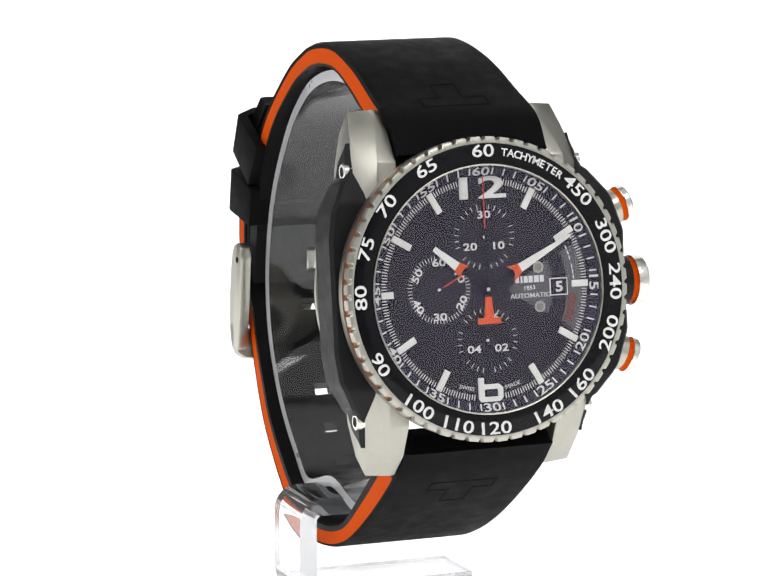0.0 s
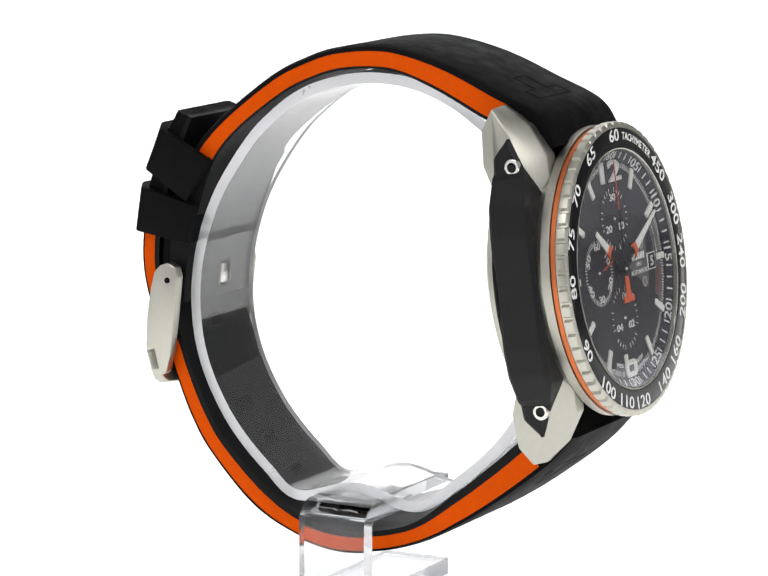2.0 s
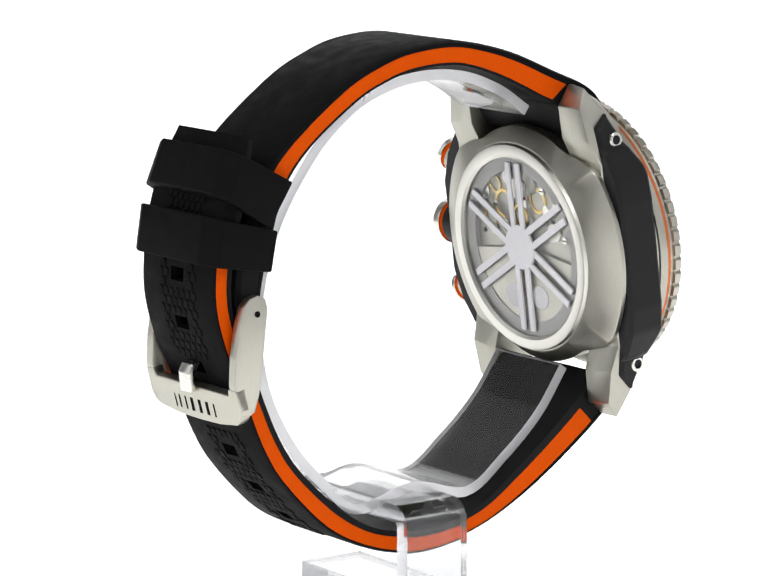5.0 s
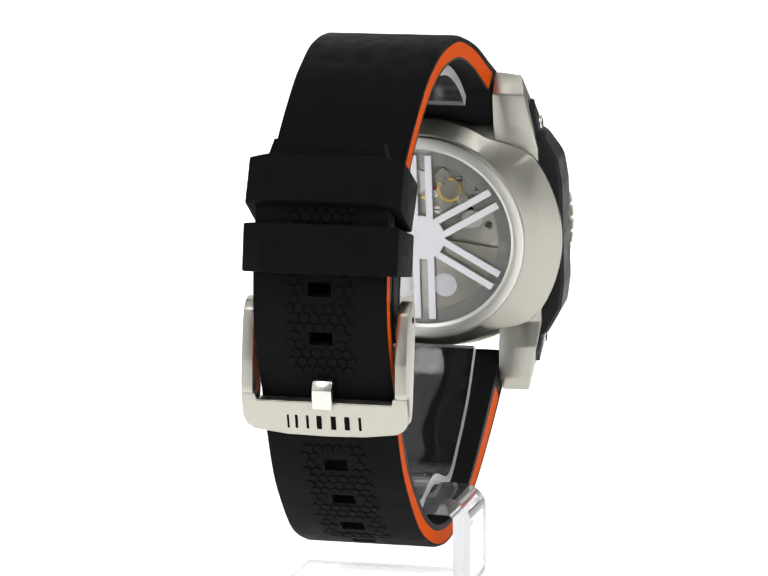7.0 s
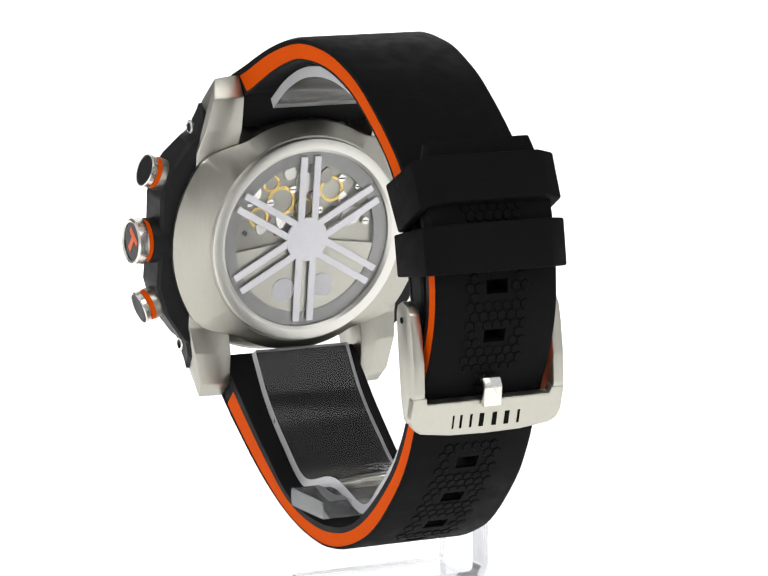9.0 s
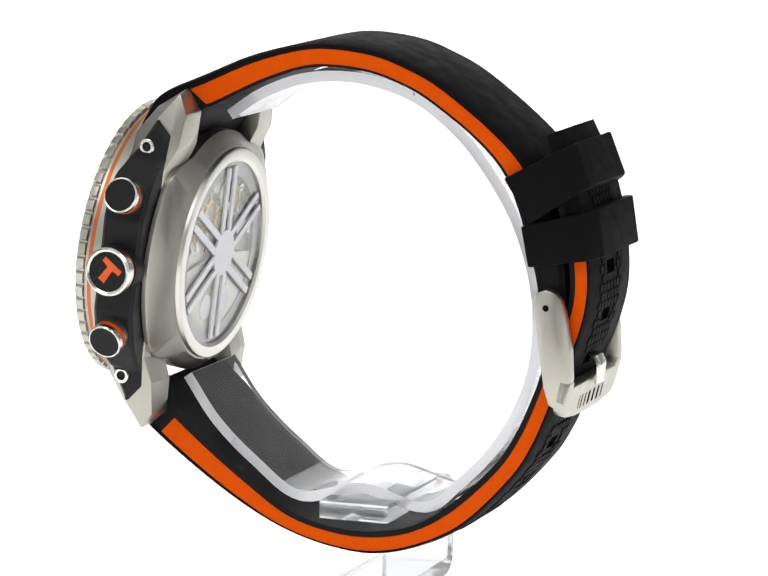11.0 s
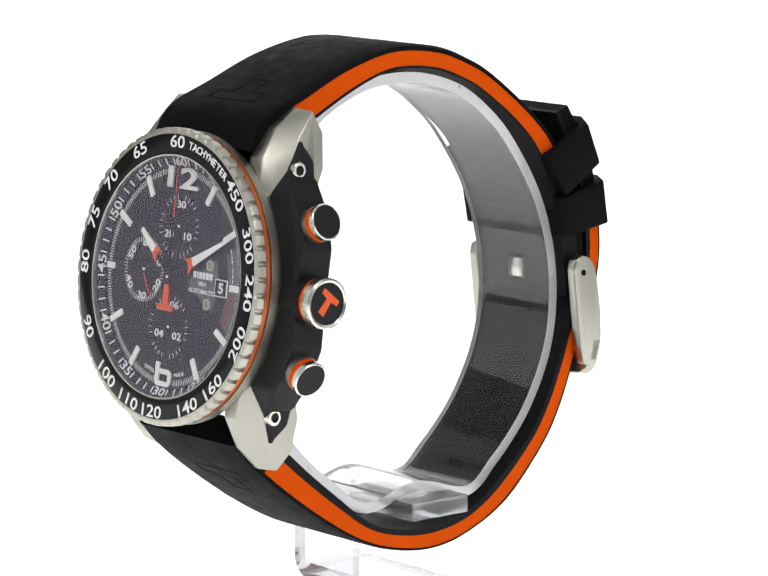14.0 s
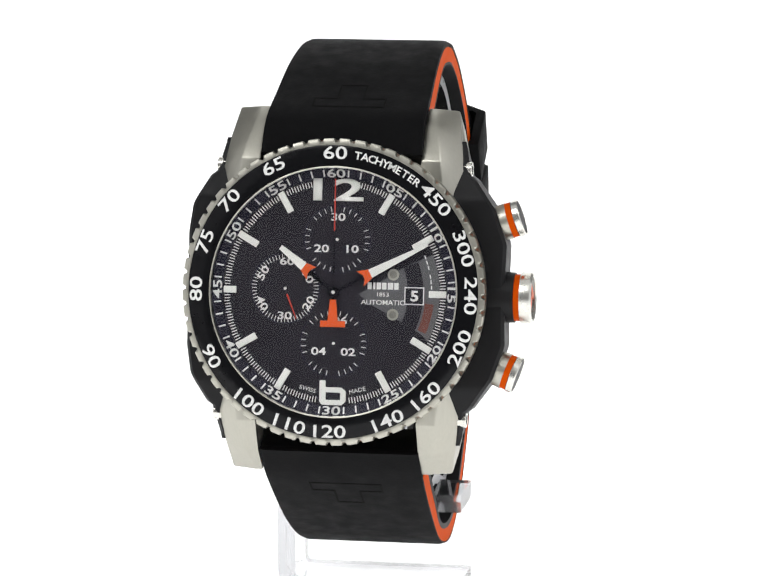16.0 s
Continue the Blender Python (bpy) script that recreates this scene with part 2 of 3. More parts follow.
def strap_layer(rows, f0, f1, grow=0.0, holes=(), round_edge=0.0, only=(0, 1, 2, 3, 4)):
    """One layer of a strap, from depth f0 to f1 of its thickness, with through holes at the given rows."""
    cols = [-1.0, -0.93, -0.175, 0.175, 0.93, 1.0]
    n, m = len(rows), len(cols)
    bm = bmesh.new()
    grid = []
    for r in rows:
        line = []
        for f, is_out in ((f0, True), (f1, False)):
            y, z = r[0] + (r[2] - r[0]) * f, r[1] + (r[3] - r[1]) * f
            ln = []
            for j, c in enumerate(cols):
                drop = round_edge if (is_out and j in (0, m - 1)) else 0.0
                ey, ez = r[2] - r[0], r[3] - r[1]
                el = math.hypot(ey, ez)
                ln.append(bm.verts.new((c * (r[4] + grow), y + ey / el * drop, z + ez / el * drop)))
            line.append(ln)
        grid.append(line)

    def solid(i, j):
        return 0 <= i < n - 1 and 0 <= j < m - 1 and j in only and not (j == 2 and i in holes)

    for i in range(n - 1):
        for j in range(m - 1):
            if not solid(i, j):
                continue
            a, b = grid[i], grid[i + 1]
            bm.faces.new((a[0][j], a[0][j + 1], b[0][j + 1], b[0][j]))
            bm.faces.new((a[1][j], b[1][j], b[1][j + 1], a[1][j + 1]))
            for di, dj, p, q in ((-1, 0, (i, j), (i, j + 1)), (1, 0, (i + 1, j), (i + 1, j + 1)), (0, -1, (i, j), (i + 1, j)), (0, 1, (i, j + 1), (i + 1, j + 1))):
                if not solid(i + di, j + dj):
                    bm.faces.new((grid[p[0]][0][p[1]], grid[q[0]][0][q[1]], grid[q[0]][1][q[1]], grid[p[0]][1][p[1]]))
    return bm


def outer_point(rows, s, x, lift):
    """A point on a strap's outer face: row s (may be between two), across x, raised by lift."""
    i = min(max(int(s), 0), len(rows) - 2)
    r = rows[i] + (rows[i + 1] - rows[i]) * (s - i)
    e = Vector((0, r[0] - r[2], r[1] - r[3])).normalized()
    return Vector((x, r[0], r[1])) + e * lift


def patch(rows, s0, s1, x0, x1, lift, bm, sink=0.3, steps=4):
    """A low block that lies on a strap's outer face."""
    ring = []
    for k in range(steps + 1):
        s = s0 + (s1 - s0) * k / steps
        ring.append([bm.verts.new(outer_point(rows, s, x, h)) for x, h in ((x0, -sink), (x0, lift), (x1, lift), (x1, -sink))])
    for p, q in zip(ring, ring[1:]):
        for k in range(4):
            bm.faces.new((p[k], p[(k + 1) % 4], q[(k + 1) % 4], q[k]))
    bm.faces.new(ring[0]), bm.faces.new(ring[-1])


def near_row(rows, y, z):
    return min(range(len(rows)), key=lambda i: (rows[i][0] - y) ** 2 + (rows[i][1] - z) ** 2)


up, lo = stations(UPPER), stations(LOWER)
ORANGE_END = near_row(up, 27.9, 74.8) + 4
LO_END = near_row(lo, 37.9, 63.0)
HOLES = set()
for hy, hz in ((38.4, 57.6), (37.7, 49.9), (35.2, 43.2), (29.0, 28.8), (24.6, 22.4), (19.0, 17.2), (12.0, 13.2)):
    k = near_row(lo, hy, hz)
    HOLES |= {k - 2, k - 1, k}

upper_strap = part("upper_strap", strap_layer(up, 0.0, 0.27, 0, (), 0.35), RUBBER, watch, "matte black rubber strap half at twelve", smooth=35)
part("orange_stripe", strap_layer(up[15:ORANGE_END], 0.27, 0.9, -0.04, (), 0, (0, )), ORANGE, upper_strap, "bright orange rubber edge stripe", smooth=35)
part("orange_stripe", strap_layer(up[15:ORANGE_END], 0.27, 0.9, -0.04, (), 0, (4, )), ORANGE, upper_strap, "bright orange rubber edge stripe", smooth=35)
part("core", strap_layer(up, 0.27, 0.9, -0.04, (), 0, (1, 2, 3)), RUBBER_IN, upper_strap, smooth=35)
part("lining", strap_layer(up, 0.9, 1.0), RUBBER_IN, upper_strap, smooth=35)
part("lug_filler", strap_layer(up[:16], 0.27, 0.9, -0.1), RUBBER_IN, upper_strap, smooth=35)
part("strap_end", strap_layer(up[ORANGE_END - 1:], 0.27, 0.9, -0.1), RUBBER_IN, upper_strap, smooth=35)
lower_strap = part("lower_strap", strap_layer(lo, 0.0, 0.15, 0, HOLES, 0.25), RUBBER, watch, "matte black rubber strap half at six with punched holes", smooth=35)
part("orange_stripe", strap_layer(lo[11:LO_END], 0.15, 0.74, -0.04, (), 0, (0, )), ORANGE, lower_strap, "bright orange rubber edge stripe", smooth=35)
part("orange_stripe", strap_layer(lo[11:LO_END], 0.15, 0.74, -0.04, (), 0, (4, )), ORANGE, lower_strap, "bright orange rubber edge stripe", smooth=35)
part("core", strap_layer(lo, 0.15, 0.74, -0.04, HOLES, 0, (1, 2, 3)), RUBBER_IN, lower_strap, smooth=35)
part("lining", strap_layer(lo, 0.74, 1.0, 0, HOLES), RUBBER_IN, lower_strap, smooth=35)
part("strap_tip", strap_layer(lo[LO_END - 1:], 0.15, 0.74), RUBBER, lower_strap, smooth=35)
part("lug_filler", strap_layer(lo[:12], 0.15, 0.74, -0.1), RUBBER_IN, lower_strap, smooth=35)


def emblem(rows, s, parent):
    """A T-shaped outline on the strap: thin black strips paint the shade of pressed grooves."""
    bm = bmesh.new()
    w = 0.28
    # crossbar (broad) near the case, stem towards the strap's middle
    x1, x2, x3 = 5.5, 2.1, 1.6
    s0, s1, s2 = s, s + 3.4, s + 9.0
    ds = w / 0.65
    patch(rows, s0, s0 + ds, -x1, x1, 0.05, bm)
    patch(rows, s1, s1 + ds, -x1, -x2, 0.05, bm)
    patch(rows, s1, s1 + ds, x2, x1, 0.05, bm)
    patch(rows, s0, s1, -x1, -x1 + w, 0.05, bm)
    patch(rows, s0, s1, x1 - w, x1, 0.05, bm)
    patch(rows, s1, s2, -x2, -x2 + w, 0.05, bm)
    patch(rows, s1, s2, x2 - w, x2, 0.05, bm)
    patch(rows, s2, s2 + ds, -x2, x2, 0.05, bm)
    return part("emblem_outline", bm, DARK, parent, "outline of a T-shaped emblem, groove shade laid on as dark strips")


emblem(up, near_row(up, -31.2, 85.1), upper_strap)
emblem(lo, near_row(lo, -32.6, 26.4) - 2, lower_strap)


def scales(rows, s0, s1, parent):
    """Small raised hexagonal scales down the middle of the strap."""
    bm = bmesh.new()
    step = 2.05
    k, s = 0, s0
    while s < s1:
        for c in range(-3, 4):
            x = c * 1.55 + (0.0 if k % 2 else 0.775)
            if abs(x) > 4.7 or (abs(x) < 2.4 and any(abs(s - h - 0.5) < 1.6 for h in HOLES)):
                continue
            top, base = [], []
            for q in range(6):
                a = math.pi / 3 * q + math.pi / 6
                base.append(bm.verts.new(outer_point(rows, s + 0.86 * math.sin(a) / 0.65, x + 0.86 * math.cos(a), -0.05)))
                top.append(bm.verts.new(outer_point(rows, s + 0.66 * math.sin(a) / 0.65, x + 0.66 * math.cos(a), 0.22)))
            bm.faces.new(top)
            for q in range(6):
                bm.faces.new((base[q], base[(q + 1) % 6], top[(q + 1) % 6], top[q]))
        s += step
        k += 1
    return tagged(part("scale_pattern", bm, RUBBER, parent, "raised hexagonal scale texture"), kind="stuff")


scales(lo, near_row(lo, 35.6, 45.0), near_row(lo, 35.0, 74.0), lower_strap)
scales(lo, near_row(lo, 14.0, 15.0), near_row(lo, 30.0, 33.0), lower_strap)


def keeper(quad, label):
    """A rubber loop round both strap ends. quad: outer top, outer bottom, inner bottom, inner top, in y and z."""
    bm = bmesh.new()
    o0, o1, i1, i0 = [Vector((0, *p)) for p in quad]
    shell = [(-8.6, 0.0), (8.6, 0.0), (11.9, 0.155), (11.9, 1.0), (-11.9, 1.0), (-11.9, 0.155)]
    bore = [(-9.8, 0.17), (9.8, 0.17), (10.4, 0.22), (10.4, 0.9), (-10.4, 0.9), (-10.4, 0.22)]
    ends = []
    for o, i in ((o0, i0), (o1, i1)):
        ends.append([[bm.verts.new(o.lerp(i, f) + Vector((x, 0, 0))) for x, f in ring] for ring in (shell, bore)])
    for k in range(6):
        j = (k + 1) % 6
        for e in ends:
            bm.faces.new((e[0][k], e[0][j], e[1][j], e[1][k]))
        for r in (0, 1):
            bm.faces.new((ends[0][r][k], ends[0][r][j], ends[1][r][j], ends[1][r][k]))
    bmesh.ops.recalc_face_normals(bm, faces=bm.faces)
    outer = {v for e in ends for v in e[0]}
    edges = [e for e in bm.edges if e.verts[0] in outer and e.verts[1] in outer]
    bmesh.ops.bevel(bm, geom=edges, offset=0.3, segments=2, profile=0.5, affect="EDGES", clamp_overlap=True)
    return part("strap_keeper", bm, RUBBER, watch, label, smooth=40)


keeper([(35.4, 77.6), (38.0, 70.9), (29.2, 65.2), (24.9, 72.0)], "fixed black rubber keeper loop")
keeper([(39.2, 67.6), (40.3, 60.2), (28.9, 58.4), (27.7, 64.7)], "sliding black rubber keeper loop")


def make_buckle():
    low, high = Vector((0, 34.7, 34.3)), Vector((0, 36.45, 41.2))
    up_v = (high - low).normalized()
    face = Matrix(((1, 0, 0, 0), (0, up_v.y, -up_v.z, low.y), (0, up_v.z, up_v.y, low.z), (0, 0, 0, 1)))
    bar = [(-12.75, 6.8), (-12.75, 3.0), (-12.2, 1.6), (-11.0, 0.8), (-6.0, 0.15), (0.0, 0.0), (6.0, 0.15), (11.0, 0.8), (12.2, 1.6), (12.75, 3.0), (12.75, 6.8), (10.6, 6.8), (10.4, 5.7), (-10.4, 5.7), (-10.6, 6.8)]
    b = part("buckle", prism(bar, 0.0, 1.9, "z", 0.25), STEEL, watch, "brushed steel pin buckle with an engraved bar", face, 40)
    cheek = [(33.6, 54.8), (32.1, 55.3), (30.6, 54.6), (30.2, 53.0), (31.0, 46.0), (31.8, 40.0), (32.6, 37.2), (33.6, 36.7), (35.2, 37.0), (36.4, 41.5), (36.2, 46.0), (35.4, 51.0), (34.7, 53.6)]
    for s in (-1, 1):
        part("cheek", prism(cheek, s * 10.9, s * 12.75, "x", 0.3), STEEL, b, smooth=40)
        part("pin_hole", disc(0.5, 0, 0.12, 20), DARK, b, m=Matrix.Translation((s * 12.7, 32.2, 52.4)) @ pose(0, 0, 0, 0, 90 * s, 0))
    part("pin", disc(0.8, -11.2, 11.2, 20), POLISHED, b, m=Matrix.Translation((0, 32.2, 52.4)) @ pose(0, 0, 0, 0, 90, 0), smooth=40)
    part("tang", prism([(35.2, 43.8), (36.9, 43.4), (37.5, 42.0), (37.2, 38.9), (36.2, 38.9), (36.4, 41.6)], -1.55, 1.55, "x", 0.25), POLISHED, b, "polished steel tang", smooth=40)
    part("tang_hinge", prism([(30.2, 54.6), (29.2, 54.0), (29.2, 50.6), (30.2, 50.0), (31.4, 52.4)], -1.7, 1.7, "x", 0.2), POLISHED, b, "polished steel tang hinge", smooth=40)
    # the maker's mark as plain bars
    for x, w in ((-5.4, 0.42), (-3.4, 0.8), (-1.3, 0.8), (0.9, 0.8), (2.7, 0.4), (4.4, 0.42), (5.7, 0.3)):
        part("engraved_bar", box(x - w / 2, x + w / 2, 1.3, 3.5, -0.03, 0.1), DARK, b, "", face)
    return b


make_buckle()

# ---- the case, in its own frame ----
case_space = True
LUGS = [(-27.2, -9.5), (-24.3, -12.2), (-19.0, -12.0), (-15.0, -10.4), (15.0, -10.4), (19.0, -12.0), (24.3, -12.2), (27.4, -9.6), (24.0, -5.4), (19.5, -2.6), (14.0, -2.2), (-14.0, -2.2), (-19.5, -2.6), (-24.0, -5.4)]


def flank(k, r):
    """The case is broad at three and nine o'clock and drawn in between the lugs."""
    a = abs((2 * k) % 180 - 90)
    f = min(1.0, max(0.0, (a - 34) / 26))
    return min(r, 22.8 - 3.2 * f * f * (3 - 2 * f))


def tuck(v):
    """How far a lug's outer side is drawn in towards its tip."""
    return 0.22 * max(0.0, abs(v) - 16.5) - 0.9


def make_case():
    """Steel middle: a drum between two long lug rails with chamfered ends."""
    case = part("case_drum", lathe([(0.01, -12.2), (16.0, -12.2), (18.9, -11.2), (21.6, -9.9), (21.9, -9.4), (21.9, -2.2), (22.0, -2.0), (22.1, -0.9), (16.0, -0.9), (0.01, -0.9)], 180, flank, closed=False), CASESTEEL, watch,
                "brushed steel watch case", CASE, 30)
    part("bezel_seat", lathe([(18.0, -2.6), (21.6, -2.6), (22.2, -2.3), (22.25, -0.85), (18.0, -0.85)], 128), CASESTEEL, case, "", CASE, 30)
    for s in (-1, 1):
        bm = bmesh.new()
        loops = []
        for u, cut in ((12.0, 0.0), (14.6, 0.0), (18.05, 1.0)):
            loop = []
            for v, n in LUGS:
                drop = cut * np.interp(n, [-9.6, -2.2], [0.5, 3.0])
                loop.append(bm.verts.new((s * (u - (tuck(v) if u > 14 else 0.0)), v - math.copysign(drop * 0.5, v), n - drop if n > -9.9 else n + 0.3 * cut)))
            loops.append(loop)
        bm.faces.new(loops[0]), bm.faces.new(loops[-1])
        n = len(LUGS)
        for p, q in zip(loops, loops[1:]):
            for k in range(n):
                bm.faces.new((p[k], p[(k + 1) % n], q[(k + 1) % n], q[k]))
        bmesh.ops.recalc_face_normals(bm, faces=bm.faces)
        bmesh.ops.bevel(bm, geom=[e for e in bm.edges if e.calc_face_angle(0) > 0.35], offset=0.22, segments=2, profile=0.5, affect="EDGES", clamp_overlap=True)
        part("lug_rail", bm, CASESTEEL, case, "brushed steel lugs with polished chamfers", CASE, 30)
        # black side plate, bowed outwards
        bm = bmesh.new()
        grid = []
        for k in range(81):
            v = -22.5 + 45.0 * k / 80
            hi = np.interp(v, [-22.5, -13.8, 13.8, 22.5], [-7.2, -3.1, -3.1, -7.2])
            lw = np.interp(v, [-22.5, -19.8, 19.8, 22.5], [-7.6, -9.9, -9.9, -7.6])
            if s > 0:
                bow = np.interp(abs(v), [0, 7.5, 12.6, 17.0], [24.6, 24.8, 23.0, 19.8])
            else:
                bow = np.interp(abs(v), [0, 8.5, 12.6, 17.0], [22.8, 22.8, 22.2, 19.8])
            if abs(v) > 17.0:
                bow = 18.4 - tuck(v)
            e = min(0.6, (hi - lw) * 0.4)
            line = [(s * 16.8, v, lw), (s * (bow - 0.5), v, lw), (s * bow, v, lw + e), (s * bow, v, hi - e), (s * (bow - 0.5), v, hi), (s * 16.8, v, hi)]
            grid.append([bm.verts.new(p) for p in line])
        for p, q in zip(grid, grid[1:]):
            for k in range(6):
                bm.faces.new((p[k], p[(k + 1) % 6], q[(k + 1) % 6], q[k]))
        bm.faces.new(grid[0]), bm.faces.new(grid[-1])
        part("side_plate", bm, BLACKPVD, case, "matte black side plate", CASE, 30)
        for v in (18.3, -18.5):
            n = -6.6
            m = CASE @ pose(s * (17.95 - tuck(v)), v, n, 0, 90 * s, 0)
            ring = lathe([(0.75, -0.6), (1.25, -0.6), (1.25, 0.55), (1.1, 0.65), (0.75, 0.65)], 28)
            sc = part("screw", ring, POLISHED, case, "polished steel hex screw", m, 30)
            part("hex_socket", disc(0.8, 0.0, 0.35, 6), DARK, sc, "", m)
    return case


case = make_case()

TEETH = 60


def knurl(k, r):
    return r - (0.5 if (k % 8) in (0, 1) and r > 21.9 else 0.0)


def make_bezel():
    bz = part("bezel", lathe([(18.6, 0.0), (21.85, 0.0), (21.9, 0.45), (22.5, 0.5), (22.5, 1.5), (22.38, 1.8), (21.9, 1.98), (21.52, 1.98), (21.5, 1.3), (18.6, 1.3)], TEETH * 8, knurl), STEEL, watch,
              "knurled brushed steel rotating bezel", CASE, 30)
    part("orange_ring", lathe([(18.6, -0.75), (21.95, -0.75), (21.95, -0.02), (18.6, -0.02)], 96), SHADED_ORANGE, bz, "orange ring under the bezel, shade put into its colour", CASE, 30)
    part("insert", lathe([(18.45, 1.0), (21.49, 1.0), (21.49, 1.92), (21.4, 1.97), (18.6, 1.93), (18.45, 1.8)], 128), INSERT, bz, "black bezel insert with a tachymeter scale", CASE, 30)
    part("inner_ring", lathe([(18.22, 1.0), (18.44, 1.0), (18.44, 1.98), (18.36, 2.01), (18.22, 1.95)], 128), STEEL, bz, "thin polished steel rim", CASE, 30)
    for body, ang, flip in (("60", 0, 0), ("65", -26.7, 0), ("70", -50, 0), ("75", -70, 0), ("80", -90, 0), ("90", -119, 1), ("100", -144, 1), ("110", -163, 1), ("120", 180, 1),
                            ("140", 155, 1), ("160", 136, 1), ("200", 112, 1), ("240", 90, 0), ("300", 70.5, 0), ("450", 47.2, 0)):
        bm = text_bm(body, 1.9, 1.42, 0.012)
        part("numeral", bm, WHITE, bz, "", CASE @ on_ring(ang, 20.4, 1.93, flip, -0.8 if flip else 0.8))
    for k, ch in enumerate("TACHYMETER"):
        part("letter", text_bm(ch, 1.15, 1.05, 0.02), WHITE, bz, "", CASE @ on_ring(9.6 + 3.02 * k, 20.3, 1.93, False, 0.8))
    return bz


make_bezel()


def make_dial():
    d = part("dial", disc(17.2, -0.8, 0.0, 96), DIALBLACK, watch, "charcoal black chronograph dial", CASE, 30)
    ch = part("chapter_ring", lathe([(18.2, -0.6), (18.2, 0.95), (16.75, 0.2), (16.75, -0.6)], 96), RINGBLUE, d, "blue-black sloped minute ring", CASE, 30)
    slope = math.degrees(math.atan2(0.75, 1.45))
    for k in range(60):
        flip = 16 <= k <= 44
        if k % 5:
            part("minute_tick", box(-0.12, 0.12, -0.55, 0.55, -0.02, 0.07), WHITE, ch, "", CASE @ on_ring(6 * k, 17.45, 0.58, 0, slope))
        else:
            t = text_bm("%02d" % (k or 60), 1.4, 1.5, 0.015)
            part("minute_numeral", t, WHITE, ch, "", CASE @ on_ring(6 * k, 17.40, 0.62, flip, -slope if flip else slope))
    # fine fifth-of-a-second track
    bm = bmesh.new()
    for k in range(240):
        a = 1.5 * k
        if k % 20 == 0 or min(a, 360 - a) < 11 or abs(a - 180) < 8:
            continue
        m = on_ring(a, 16.05 + (0.1 if k % 4 == 0 else 0), 0.0)
        vs = [bm.verts.new(m @ Vector(p)) for p in ((-0.07, -0.42, 0.02), (0.07, -0.42, 0.02), (0.07, 0.42, 0.02), (-0.07, 0.42, 0.02), (-0.07, -0.42, -0.05), (0.07, -0.42, -0.05), (0.07, 0.42, -0.05), (-0.07, 0.42, -0.05))]
        bm.faces.new(vs[:4])
        for i in range(4):
            bm.faces.new((vs[i], vs[(i + 1) % 4], vs[4 + (i + 1) % 4], vs[4 + i]))
    tagged(part("second_track", bm, WHITE, d, "fine white seconds track", CASE), kind="stuff")
    for h in (1, 2, 3, 4, 5, 7, 8, 9, 10, 11):
        ln = 3.3 if h not in (3, 9) else 2.6
        c = 15.0 if h not in (3, 9) else 15.3
        if h == 9:
            ln, c = 1.9, 15.6
        bm = box(-0.5, 0.5, -ln / 2, ln / 2, 0.0, 0.35, 0.1)
        part("hour_marker", bm, LUME, d, "applied cream baton marker", CASE @ on_ring(30 * h, c, 0.0), 30)
    part("hour_numeral", text_bm("12", 3.3, 2.05, 0.022, 0.3), LUME, d, "applied cream twelve", CASE @ pose(0.3, 15.0, 0.0))
    # the cut-off six: a bowl with a short upright
    bm = bmesh.new()
    left = [(-2.0, 1.75), (-1.15, 1.75), (-1.1, 0.0), (-1.1, -1.1), (-1.6, -1.85), (-2.0, -1.4)]
    prism(left, 0, 0.3, "z", 0, bm)
    prism([(-1.1, 0.75), (1.2, 0.75), (1.9, 0.2), (1.1, 0.0), (-1.1, 0.0)], 0, 0.3, "z", 0, bm)
    prism([(1.9, 0.2), (1.9, -1.3), (1.1, -1.1), (1.1, 0.0)], 0, 0.3, "z", 0, bm)
    prism([(-1.1, -1.1), (1.1, -1.1), (1.9, -1.3), (1.3, -1.85), (-1.6, -1.85)], 0, 0.3, "z", 0, bm)
    part("hour_numeral", bm, LUME, d, "applied cream six with its top cut off", CASE @ pose(0.1, -14.75, 0.0))

    def subdial(x, y, r, ticks, skip, words, label):
        sd = part("subdial", lathe([(r - 0.12, 0.0), (r + 0.1, 0.0), (r + 0.1, 0.05), (r - 0.12, 0.05)], 64), RINGBLUE, d, label, CASE @ pose(x, y, 0.0), 30)
        for k in range(ticks):
            a = 360 / ticks * k
            if k % skip == 0 and skip > 1:
                continue
            part("subdial_tick", box(-0.055, 0.055, -0.38, 0.38, 0.0, 0.05), WHITE, sd, "", CASE @ pose(x, y, 0.0) @ on_ring(a, r - 0.45, 0.0))
        for w, u, v, rot in words:
            part("subdial_numeral", text_bm(w, 1.15, 1.45, 0.02), WHITE, sd, "", CASE @ pose(x + u, y + v, 0.0, 0, 0, rot))
        part("centre_pin", disc(0.22, 0.0, 0.2, 16), LUME, sd, "", CASE @ pose(x, y, 0.0))
        return sd

    subdial(0.25, 7.7, 4.95, 30, 5, (("30", 0.1, 3.3, 0), ("20", -2.3, -1.35, 0), ("10", 2.3, -1.35, 0)), "thirty-minute counter")
    subdial(-7.35, 0.35, 5.1, 60, 99, (("60", 0.2, 4.0, 0), ("50", -3.35, 2.2, 60), ("40", -3.4, -2.25, -60), ("30", 0.0, -4.0, 0), ("20", 3.5, -2.1, 60), ("10", 3.4, 1.7, -60)), "running seconds counter")
